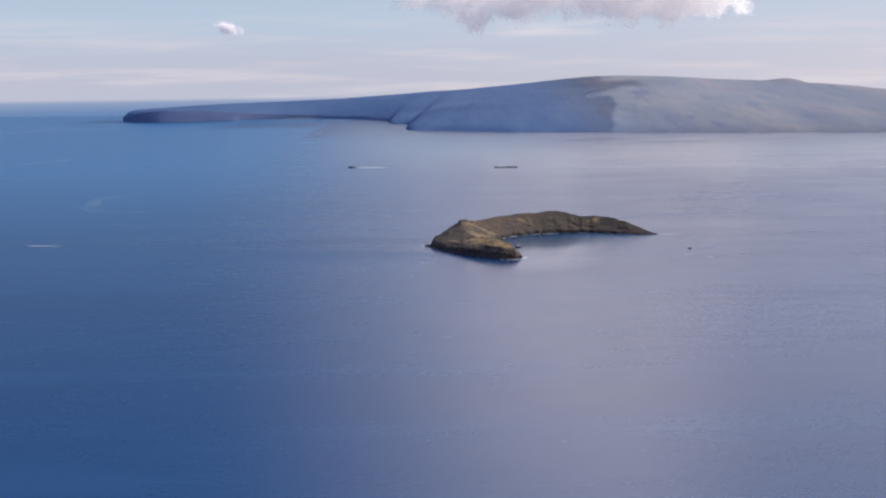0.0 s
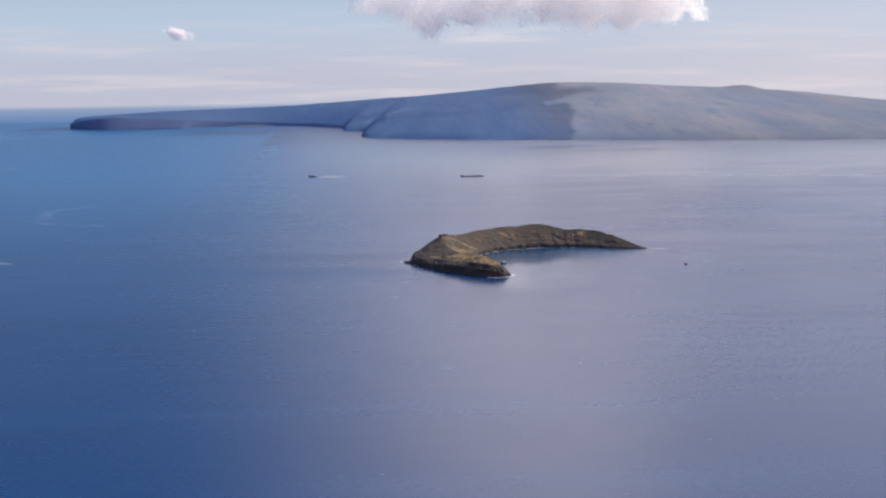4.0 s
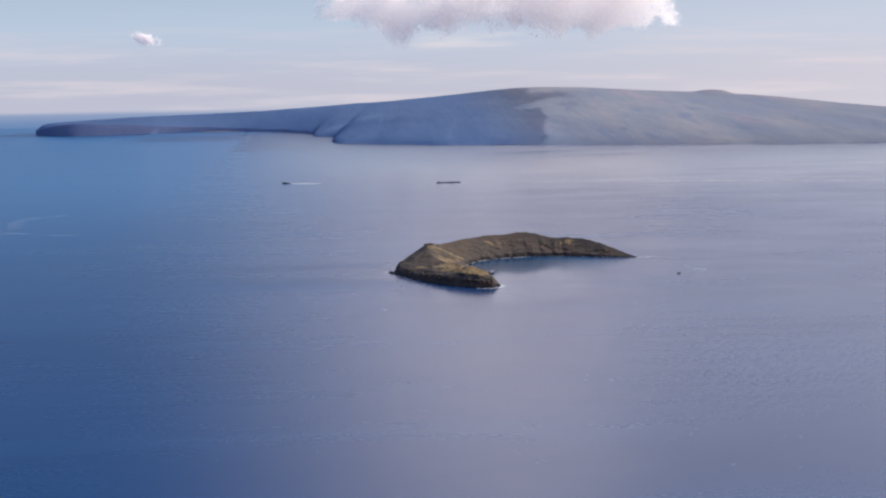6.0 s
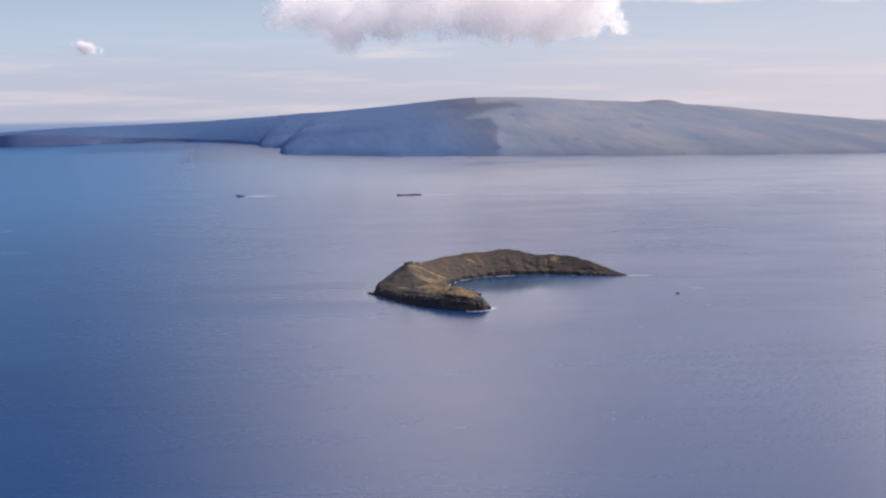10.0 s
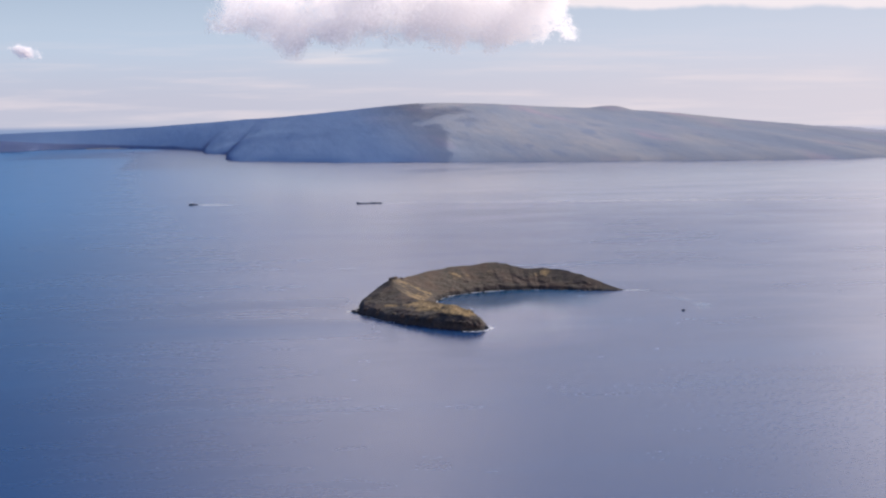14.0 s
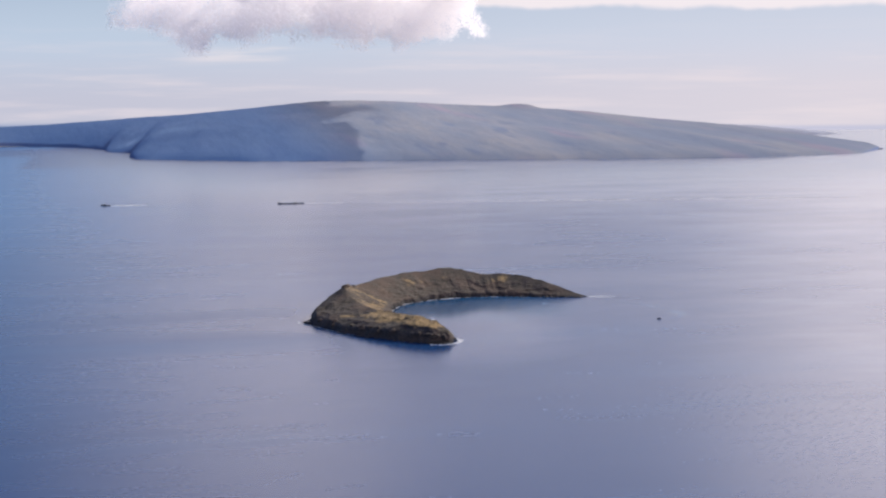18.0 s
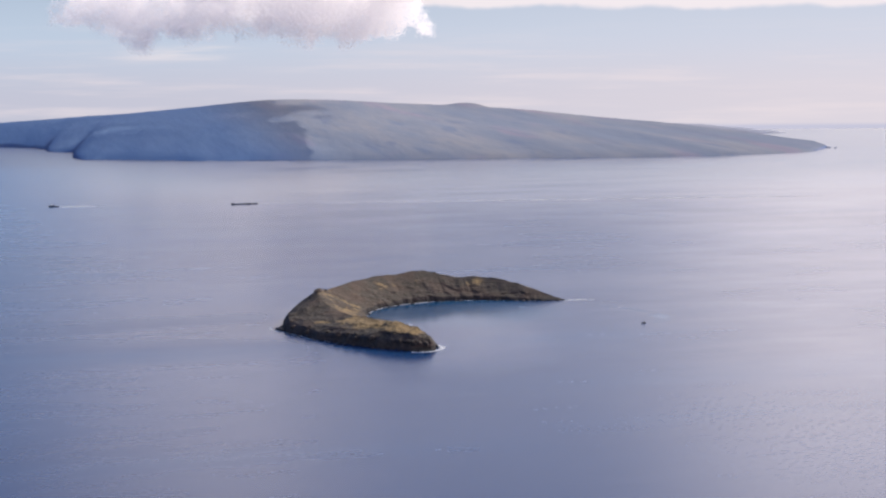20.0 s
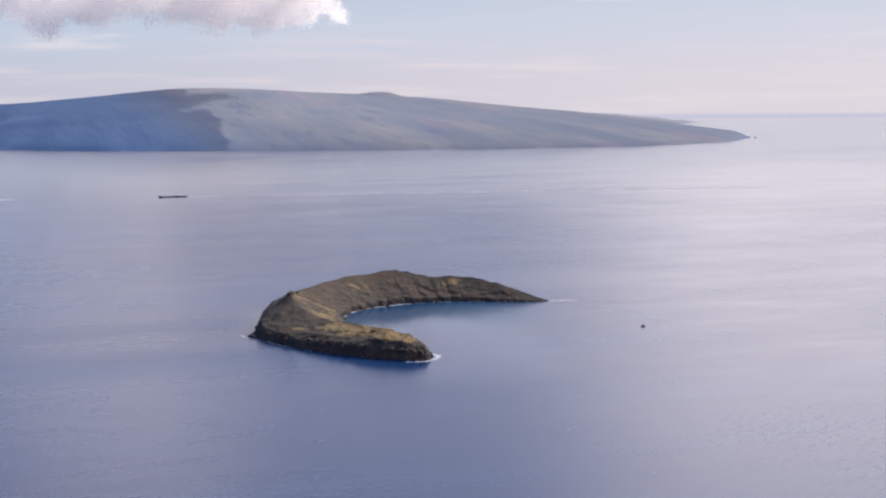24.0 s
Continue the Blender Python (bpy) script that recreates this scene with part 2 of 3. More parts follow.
def tuff(tree, shader):
    """Bedded tuff: dark rock on steep faces, reddish earth and scrub on slopes, straw grass on the near arm, the
    shoulder and the far crest; sun-facing sides are also coloured lighter.
    """
    geo = tree.add("ShaderNodeNewGeometry")
    p = geo.outputs["Position"]
    nx, ny, up = tree.parted(geo.outputs["Normal"])
    x, y, z = tree.parted(p)
    patch = tree.noise(p, 0.075, 6.0, 0.62)
    grain = tree.noise(p, 0.9, 5.0, 0.65)
    earth = tree.noise(p, 0.06, 5.0, 0.6)
    beds = tree.noise(tree.scaled(p, (0.05, 0.05, 1.1)), 1.0, 4.0, 0.6)
    rock = tree.mix(tree.step(grain, 0.3, 0.7), rgb(0.028, 0.022, 0.022), rgb(0.066, 0.048, 0.044))
    rock = tree.mix(tree.math("MULTIPLY", tree.step(beds, 0.45, 0.65), 0.5), rock, rgb(0.070, 0.043, 0.034))
    rock = tree.mix(tree.math("MULTIPLY", tree.step(earth, 0.50, 0.64), 0.6), rock, rgb(0.088, 0.054, 0.042))
    scrub = tree.mix(tree.step(grain, 0.35, 0.65), rgb(0.030, 0.025, 0.019), rgb(0.080, 0.062, 0.045))
    scrub = tree.mix(tree.math("MULTIPLY", tree.step(earth, 0.46, 0.62), 0.6), scrub, rgb(0.090, 0.056, 0.038))
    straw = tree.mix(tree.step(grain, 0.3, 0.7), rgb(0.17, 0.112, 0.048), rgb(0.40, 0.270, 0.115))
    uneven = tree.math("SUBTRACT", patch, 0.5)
    # sides turned to the sun get lighter growth: sunlight put into the colour
    sun_aspect = tree.math("ADD", up, tree.math("MULTIPLY", nx, 0.32))
    grown = tree.step(tree.math("ADD", sun_aspect, tree.math("MULTIPLY", uneven, 0.8)), 0.70, 0.92)
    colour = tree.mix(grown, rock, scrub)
    # where grass has taken hold, the sunlit shoulder painted gold along with it
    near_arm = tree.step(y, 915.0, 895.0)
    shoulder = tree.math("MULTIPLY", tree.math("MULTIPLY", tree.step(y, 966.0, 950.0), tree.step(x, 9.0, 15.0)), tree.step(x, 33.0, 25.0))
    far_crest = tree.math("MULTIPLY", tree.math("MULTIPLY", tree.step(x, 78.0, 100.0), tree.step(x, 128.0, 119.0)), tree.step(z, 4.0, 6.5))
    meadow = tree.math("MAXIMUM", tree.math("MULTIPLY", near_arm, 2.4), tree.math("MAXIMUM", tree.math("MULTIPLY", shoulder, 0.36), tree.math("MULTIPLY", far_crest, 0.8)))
    dry = tree.math("ADD", tree.math("ADD", sun_aspect, tree.math("MULTIPLY", uneven, 0.75)), tree.math("MULTIPLY", meadow, 0.17))
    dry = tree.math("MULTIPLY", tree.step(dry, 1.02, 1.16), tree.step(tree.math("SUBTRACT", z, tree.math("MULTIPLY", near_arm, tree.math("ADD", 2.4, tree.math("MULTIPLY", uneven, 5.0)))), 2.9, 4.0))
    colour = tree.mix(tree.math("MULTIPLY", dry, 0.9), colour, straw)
    wet = tree.step(tree.math("SUBTRACT", tree.math("ADD", z, tree.math("MULTIPLY", grain, 2.2)), tree.math("MULTIPLY", nx, 1.0)), 2.7, 1.8)
    colour = tree.mix(wet, colour, rgb(0.024, 0.021, 0.021))
    tree.set(shader.inputs["Base Color"], colour)
    tree.set(shader.inputs["Roughness"], 0.92)
    bump(tree, shader, tree.math("ADD", grain, beds), 0.7, 0.45)


def basalt(tree, shader):
    grain = tree.noise(place_of(tree), 1.6, 5.0, 0.65)
    tree.set(shader.inputs["Base Color"], tree.mix(tree.step(grain, 0.3, 0.7), rgb(0.020, 0.017, 0.016), rgb(0.065, 0.052, 0.042)))
    tree.set(shader.inputs["Roughness"], 0.8)
    bump(tree, shader, grain, 0.8, 0.3)


def bush(tree, shader):
    chance = tree.add("ShaderNodeNewGeometry").outputs["Random Per Island"]
    tree.set(shader.inputs["Base Color"], tree.mix(chance, rgb(0.018, 0.016, 0.008), rgb(0.075, 0.055, 0.026)))
    tree.set(shader.inputs["Roughness"], 0.95)


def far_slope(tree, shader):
    """Dry grass, bare earth and scrub in long patches, all tinted blue as painted haze, with darker rock on the sea
    cliffs.
    """
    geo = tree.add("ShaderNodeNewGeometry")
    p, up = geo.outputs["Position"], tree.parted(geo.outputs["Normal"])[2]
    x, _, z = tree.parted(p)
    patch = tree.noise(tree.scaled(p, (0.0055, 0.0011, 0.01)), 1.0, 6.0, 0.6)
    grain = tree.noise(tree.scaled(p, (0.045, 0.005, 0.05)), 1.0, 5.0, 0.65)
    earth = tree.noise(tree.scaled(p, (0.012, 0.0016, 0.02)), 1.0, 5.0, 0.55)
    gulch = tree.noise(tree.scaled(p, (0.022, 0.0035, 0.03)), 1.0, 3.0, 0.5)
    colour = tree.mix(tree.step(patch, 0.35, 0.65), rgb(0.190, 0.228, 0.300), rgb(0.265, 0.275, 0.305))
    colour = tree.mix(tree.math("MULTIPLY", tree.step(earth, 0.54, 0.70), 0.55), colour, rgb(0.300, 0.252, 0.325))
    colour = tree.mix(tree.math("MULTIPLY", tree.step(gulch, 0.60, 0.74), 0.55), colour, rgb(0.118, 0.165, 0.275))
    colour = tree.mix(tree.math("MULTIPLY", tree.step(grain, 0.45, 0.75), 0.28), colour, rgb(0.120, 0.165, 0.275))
    # towards the left-hand end a stronger blue: haze over shaded slopes, in the colour
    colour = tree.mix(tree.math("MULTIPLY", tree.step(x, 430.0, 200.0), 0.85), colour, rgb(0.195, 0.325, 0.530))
    # sea cliffs: dark rock, darkened further in place of cloud shade
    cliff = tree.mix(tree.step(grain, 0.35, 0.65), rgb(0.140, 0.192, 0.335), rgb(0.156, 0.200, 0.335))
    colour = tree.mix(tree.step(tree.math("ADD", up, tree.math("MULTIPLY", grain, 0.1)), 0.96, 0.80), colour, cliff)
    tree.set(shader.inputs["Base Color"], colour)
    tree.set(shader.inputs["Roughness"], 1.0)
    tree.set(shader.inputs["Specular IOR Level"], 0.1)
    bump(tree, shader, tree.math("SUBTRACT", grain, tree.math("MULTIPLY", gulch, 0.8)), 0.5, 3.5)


def plain(base, rough, metal=0.0, vary=0.25, scale=1.2):
    def build(tree, shader):
        spot = tree.noise(place_of(tree), scale, 4.0, 0.6)
        dark = rgb(*(c * (1 - vary) for c in base))
        light = rgb(*(min(1.0, c * (1 + vary)) for c in base))
        tree.set(shader.inputs["Base Color"], tree.mix(tree.step(spot, 0.3, 0.7), dark, light))
        tree.set(shader.inputs["Roughness"], rough)
        tree.set(shader.inputs["Metallic"], metal)
    return build


def foam(tree, shader):
    p = place_of(tree)
    froth = tree.noise(p, 0.8, 5.0, 0.7)
    tree.set(shader.inputs["Base Color"], tree.mix(froth, rgb(0.62, 0.66, 0.70), rgb(0.86, 0.88, 0.90)))
    tree.set(shader.inputs["Roughness"], 0.9)
    tree.set(shader.inputs["Alpha"], tree.step(froth, 0.35, 0.56))


def thin_foam(tree, shader):
    p = place_of(tree)
    froth = tree.noise(tree.scaled(p, (0.05, 0.5, 1.0)), 1.0, 5.0, 0.7)
    tree.set(shader.inputs["Base Color"], rgb(0.74, 0.76, 0.80))
    tree.set(shader.inputs["Roughness"], 0.9)
    tree.set(shader.inputs["Alpha"], tree.math("MULTIPLY", tree.step(froth, 0.34, 0.60), 0.62))


def slick_water(tree, shader):
    p = place_of(tree)
    froth = tree.noise(tree.scaled(p, (0.02, 0.06, 1.0)), 1.0, 4.0, 0.6)
    # pale base colour stands in for the sky that a slick reflects
    tree.set(shader.inputs["Base Color"], rgb(0.66, 0.82, 0.95))
    tree.set(shader.inputs["Roughness"], 0.6)
    tree.set(shader.inputs["Alpha"], tree.math("MULTIPLY", tree.step(froth, 0.38, 0.72), 0.28))


def vapour(name, white, clear=0.0):
    """White mist, which scatters more light onward than back; clear is the share that goes straight through."""
    mat = bpy.data.materials.new(name)
    mat.use_nodes = True
    tree = Nodes(mat.node_tree)
    front = tree.add("ShaderNodeBsdfDiffuse", Color=white)
    back = tree.add("ShaderNodeBsdfTranslucent", Color=white)
    both = tree.add("ShaderNodeMixShader", Fac=0.7)
    tree.set(both.inputs[1], front.outputs[0])
    tree.set(both.inputs[2], back.outputs[0])
    last = tree.add("ShaderNodeMixShader", Fac=clear)
    tree.set(last.inputs[1], both.outputs[0])
    tree.set(last.inputs[2], tree.add("ShaderNodeBsdfTransparent").outputs[0])
    tree.tree.links.new(last.outputs[0] if clear else both.outputs[0], tree.add("ShaderNodeOutputMaterial").inputs["Surface"])
    return mat


WATER = material("sea_water", sea_water)
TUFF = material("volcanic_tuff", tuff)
BASALT = material("wet_basalt", basalt)
BUSH = material("dry_scrub", bush)
FAR = material("far_hazy_slope", far_slope)
# haze put into the base colour of the headland and the rocks
HAZED = material("hazed_far_land", plain((0.34, 0.36, 0.43), 1.0, vary=0.1, scale=0.01))
SAND = material("pale_sand", plain((0.46, 0.42, 0.38), 0.95, vary=0.12, scale=0.05))
FOAM = material("white_foam", foam)
THIN = material("thin_foam", thin_foam)
SLICK = material("slick_water", slick_water)
CLOUD = vapour("cloud_vapour", rgb(0.995, 0.965, 0.962))
SHEET = vapour("cloud_sheet", rgb(0.995, 0.965, 0.962), 0.4)
HULL = material("dark_hull_paint", plain((0.030, 0.036, 0.062), 0.5))
RUST = material("red_oxide_paint", plain((0.10, 0.035, 0.025), 0.6))
DECK = material("grey_deck_paint", plain((0.06, 0.063, 0.075), 0.7))
WHITE = material("white_paint", plain((0.72, 0.72, 0.72), 0.45, vary=0.08))
STEEL = material("dull_steel", plain((0.28, 0.29, 0.31), 0.5, metal=0.6))
GLASS = material("dark_cabin_glass", plain((0.015, 0.02, 0.03), 0.08, vary=0.1))
CRATES = [material("container_paint", plain(c, 0.6)) for c in ((0.05, 0.07, 0.12), (0.14, 0.06, 0.05), (0.42, 0.43, 0.46))]
RUBBER = material("black_rubber", plain((0.015, 0.015, 0.015), 0.9))


# ---------- building helpers ----------
def smooth(bm):
    for f in bm.faces:
        f.smooth = True


def part(name, bm, mat, parent=None, label="", soft_faces=False):
    if soft_faces:
        smooth(bm)
    me = bpy.data.meshes.new(name)
    bm.to_mesh(me)
    bm.free()
    me.materials.append(mat)
    ob = new(name, me)
    if parent is not None:
        ob.parent = parent
    return tagged(ob, label)


def empty(name, x, y, z=0.0, turn=0.0):
    ob = new(name)
    ob.matrix_world = pose(x, y, z, 0, 0, turn)
    return ob


def from_arrays(name, verts, faces, mat, parent=None, label="", soft_faces=True):
    me = bpy.data.meshes.new(name)
    me.from_pydata([tuple(v) for v in verts], [], [tuple(f) for f in faces])
    me.materials.append(mat)
    if soft_faces:
        me.polygons.foreach_set("use_smooth", [True] * len(me.polygons))
    me.update()
    ob = new(name, me)
    if parent is not None:
        ob.parent = parent
    return tagged(ob, label)


def box(sx, sy, sz, x=0, y=0, z=0, bevel=0.0, taper=1.0):
    """A block standing on z, with bevelled edges and a top drawn in by taper."""
    bm = bmesh.new()
    bmesh.ops.create_cube(bm, size=1.0)
    for v in bm.verts:
        k = taper if v.co.z > 0 else 1.0
        v.co = Vector((v.co.x * sx * k + x, v.co.y * sy * k + y, (v.co.z + 0.5) * sz + z))
    if bevel:
        bmesh.ops.bevel(bm, geom=bm.edges[:], offset=bevel, segments=2, affect="EDGES", profile=0.5)
    return bm


def tube(r0, r1, height, x=0, y=0, z=0, sides=12):
    bm = bmesh.new()
    bmesh.ops.create_cone(bm, cap_ends=True, segments=sides, radius1=r0, radius2=r1, depth=height)
    bmesh.ops.translate(bm, vec=(x, y, z + height / 2), verts=bm.verts)
    return bm


def hull(length, beam, depth, draught, bow=0.35, stern=0.85, sheer=0.0, sections=16):
    """A ship's hull along x with the bow at -x; the deck stands depth - draught above the water."""
    bm = bmesh.new()
    rings = []
    for i in range(sections + 1):
        u = i / sections
        x = -length / 2 + u * length
        full = min(1.0, (u / bow) ** 0.6) if u < bow else 1.0 - (1 - stern) * max(0.0, (u - 0.8) / 0.2) ** 2
        w = beam / 2 * max(full, 0.02)
        top = depth - draught + sheer * max(0.0, 1 - u / 0.4) ** 2
        ring = [(-w, top), (-w * 0.96, 0.0), (-w * 0.72, -draught * 0.8), (0.0, -draught), (w * 0.72, -draught * 0.8), (w * 0.96, 0.0), (w, top)]
        rings.append([bm.verts.new((x, y, z)) for y, z in ring])
    for a, b in zip(rings, rings[1:]):
        for j in range(6):
            bm.faces.new((a[j], a[j + 1], b[j + 1], b[j]))
        bm.faces.new((a[6], a[0], b[0], b[6]))
    bm.faces.new(rings[0])
    bm.faces.new(rings[-1][::-1])
    bmesh.ops.recalc_face_normals(bm, faces=bm.faces)
    return bm


def spline(points, steps):
    """Points on a smooth curve through the given ones."""
    pts = np.array(points, float)
    ends = np.vstack([2 * pts[0] - pts[1], pts, 2 * pts[-1] - pts[-2]])
    out = []
    for u in np.linspace(0, len(pts) - 1, steps):
        i = min(int(u), len(pts) - 2)
        k = u - i
        a, b, c, d = ends[i:i + 4]
        out.append(0.5 * (2 * b + (c - a) * k + (2 * a - 5 * b + 4 * c - d) * k ** 2 + (3 * b - a - 3 * c + d) * k ** 3))
    return np.array(out)


def fractal(x, y, z, octaves=5):
    return noise.fractal(Vector((x, y, z)), 1.0, 2.0, octaves)


def grid_faces(rows, cols):
    return [(i * cols + j, i * cols + j + 1, (i + 1) * cols + j + 1, (i + 1) * cols + j) for i in range(rows - 1) for j in range(cols - 1)]


# ---------- the sea ----------
def build_sea():
    bm = bmesh.new()
    bmesh.ops.create_grid(bm, x_segments=12, y_segments=12, size=14000)
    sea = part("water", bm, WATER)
    sea.location = (0, 2500, 0)
    tagged(sea, "deep blue open sea with fine wind ripples and pale slicks", "sea", kind="structure")


build_sea()

# ---------- the crater islet ----------
OUTER = [(43, 853), (38, 849), (24, 858), (11, 874), (2, 890), (-3.5, 905), (-8.5, 922), (-2, 946), (5, 972), (14, 1000), (27, 1020),
         (38, 1033), (55, 1042), (75, 1045), (87, 1040), (97, 1033), (107, 1029), (118, 1020), (126, 1009), (132, 996), (136, 986), (138.8, 979)]
RIDGE = [(43.5, 855, 1.5), (40.5, 857, 6), (34, 872, 8), (26, 891, 7.6), (18, 915, 7.1), (12.8, 935, 9.2), (11, 946, 13.1), (14, 962, 11.8),
         (20, 969, 10.7), (31, 985, 11.4), (43, 998, 11.7), (51, 1006, 12.0), (62, 1012, 11.8), (74, 1017, 13), (82.5, 1015, 11.7),
         (91, 1010.5, 9.6), (100, 1009.5, 9.7), (111, 1003.5, 8.7), (119.5, 996.5, 7.1), (127, 987.5, 4.4), (133.5, 980.5, 1.8), (138.4, 978.2, 0.3)]
INNER = [(45, 857), (45, 866), (42.5, 881), (38, 903), (34, 925), (33, 940), (34, 951), (37, 960), (40, 966), (46, 975), (52, 981), (58, 985),
         (66, 989), (74, 991.5), (82, 992.5), (90, 992), (98, 990.5), (107, 987), (115, 983), (124, 979.5), (132, 977.3), (138, 977.5)]
ALONG, HALF = 460, 64


def eased(line, reach):
    """The line with its kinks rounded off over some places to both sides."""
    weights = np.exp(-0.5 * (np.arange(-3 * reach, 3 * reach + 1) / reach) ** 2)
    padded = np.vstack([2 * line[0] - line[3 * reach:0:-1], line, 2 * line[-1] - line[-2:-3 * reach - 2:-1]])
    return np.stack([np.convolve(padded[:, k], weights / weights.sum(), "valid") for k in range(line.shape[1])], 1)


out_line, ridge_line, in_line = eased(spline(OUTER, ALONG), 8), spline(RIDGE, ALONG), eased(spline(INNER, ALONG), 6)
ridge_line = np.column_stack([eased(ridge_line, 11)[:, :2], eased(ridge_line, 4)[:, 2]])


def islet_surface():
    """Rows of places across the crescent: from below the outer waterline over the ridge to below the inner one."""
    rows = []
    for i in range(ALONG):
        row = []
        near = max(0.0, 1 - i / (ALONG * 0.26))          # the near arm has a cliff on its outer side
        o, r, q = out_line[i], ridge_line[i], in_line[i]
        for j in range(-HALF, HALF + 1):
            v = 1 - abs(j) / HALF                            # 0 at the water, 1 on the ridge
            v = 1 - (math.sqrt((1 - v) ** 2 + 0.0144) - 0.12) / (math.sqrt(1.0144) - 0.12) if v > 0.03 else v
            foot = o if j < 0 else q
            x, y = foot + (r[:2] - foot) * v
            if j < 0:
                flank = 0.34 * min(1.0, v / 0.12) ** 0.7 + 0.66 * v ** 1.25
                shelf = 0.36 * min(1.0, v / 0.08) ** 0.7 + 0.36 * min(1.0, v / 0.30) ** 1.1 + 0.28 * v
                rise = flank + (shelf - flank) * min(1.0, 1.6 * near)
            else:
                rise = 0.17 * min(1.0, v / 0.07) ** 0.6 + 0.83 * v ** 1.12
            z = r[2] * rise
            size = min(1.0, r[2] / 6)
            rough = fractal(x * 0.10, y * 0.10, 3.0, 6)
            # gullies that run down the slope
            gully = noise.noise(Vector((i * 0.061, 7.0, 0.35 * v))) + 0.5 * noise.noise(Vector((i * 0.158, 2.0, 0.5 * v)))
            mid = math.sin(math.pi * min(1, max(0, v)))
            streak = noise.noise(Vector((i * 0.395, 9.0, 0.6 * v)))
            z += size * ((0.85 if j < 0 else 0.30) * rough * (0.35 + 0.65 * mid) + (0.45 * gully + 0.12 * streak) * mid)
            if v > 0.93:
                z += size * (0.40 * noise.noise(Vector((i * 0.115, 1.3, 0))) + 0.22 * noise.noise(Vector((i * 0.43, 4.3, 0)))) * (v - 0.93) / 0.07
            z += 0.75 * min(1.0, 1.6 * near) * size * fractal(x * 0.22, y * 0.22, 8.0, 4) * min(1.0, 3 * v)
            push = 1.9 * fractal(x * 0.18, y * 0.18, z * 0.25, 5) * size * (1 - v)
            side = (foot - r[:2]) / (np.linalg.norm(foot - r[:2]) + 1e-6)
            x, y = x + side[0] * push, y + side[1] * push
            if v < 0.02:
                x, y, z = x + side[0] * 1.2, y + side[1] * 1.2, -1.5
            elif v < 0.05:
                z = max(z * 0.6, 0.05)
            row.append((x, y, max(z, -1.5)))
        rows.append(row)
    return rows


def build_islet():
    islet = empty("crater_islet", 60, 950)
    tagged(islet, "crescent-shaped volcanic islet with dark cliffs and dry golden scrub", "islet")
    rows = islet_surface()
    cols = 2 * HALF + 1
    verts = [(x - 60, y - 950, z) for row in rows for x, y, z in row]
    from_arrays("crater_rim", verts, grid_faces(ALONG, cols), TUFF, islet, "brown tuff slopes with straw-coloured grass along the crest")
    rng = random.Random(4)

    def boulder(x, y, z, size, name="shore_rock", mat=BASALT):
        bm = bmesh.new()
        bmesh.ops.create_icosphere(bm, subdivisions=2, radius=1.0)
        seed = rng.uniform(0, 90)
        stretch = (rng.uniform(0.8, 1.7), rng.uniform(0.7, 1.2), rng.uniform(0.5, 0.9))
        for v in bm.verts:
            k = 1 + 0.45 * fractal(v.co.x * 1.1 + seed, v.co.y * 1.1, v.co.z * 1.1, 3)
            v.co = Vector((v.co.x * stretch[0], v.co.y * stretch[1], v.co.z * stretch[2])) * size * k
        ob = part(name, bm, mat, islet)
        ob.location, ob.rotation_euler = (x - 60, y - 950, z), (0, 0, rng.uniform(0, 6.28))

    # fallen rocks along the foot of the slopes
    for k in range(120):
        line = out_line[6:210] if k % 2 else in_line[84:446]
        x, y = line[rng.randrange(len(line))]
        boulder(x + rng.uniform(-0.8, 0.8), y + rng.uniform(-0.8, 0.8), 0.05, rng.uniform(0.35, 0.95))
    boulder(-9.6, 922.5, 0.1, 1.3, "sea_stack")
    boulder(-8.2, 919.5, 0.2, 1.1, "sea_stack")
    # crags on the shoulder and out of the cliff of the near arm
    for x, y, z, size in ((11.0, 946.0, 12.8, 1.2), (12.8, 949.5, 12.9, 1.0), (14.0, 957, 12.2, 1.1), (15.2, 960, 11.9, 0.8), (18.5, 967, 11.0, 0.8), (36, 991, 11.6, 0.6)):
        boulder(x, y, z, size, "crag", TUFF)
    for k in range(26):
        i, j = rng.randrange(8, 126), rng.randrange(3, 9)
        boulder(*rows[i][j], rng.uniform(0.6, 1.3), "crag", TUFF)
    # low scrub clumps over the slopes
    vs, fs = [], []
    for k in range(4500):
        i, j = rng.randrange(8, ALONG - 22), rng.randrange(12, cols - 12)
        x, y, z = rows[i][j]
        if z < 2.2 or fractal(x * 0.12, y * 0.12, 9.0, 3) < rng.uniform(-0.5, 0.5):
            continue
        s = rng.uniform(0.10, 0.30)
        base = len(vs)
        for a in range(5):
            w = a * 1.2566 + rng.uniform(-0.4, 0.4)
            vs.append((x - 60 + s * math.cos(w), y - 950 + s * math.sin(w), z - 0.1))
        vs.append((x - 60 + rng.uniform(-0.1, 0.1), y - 950, z + s * rng.uniform(0.7, 1.3)))
        fs += [(base + a, base + (a + 1) % 5, base + 5) for a in range(5)]
    scrub = from_arrays("scrub", vs, fs, BUSH, islet, "low dry bushes scattered over the slopes")
    tagged(scrub, kind="stuff")


build_islet()


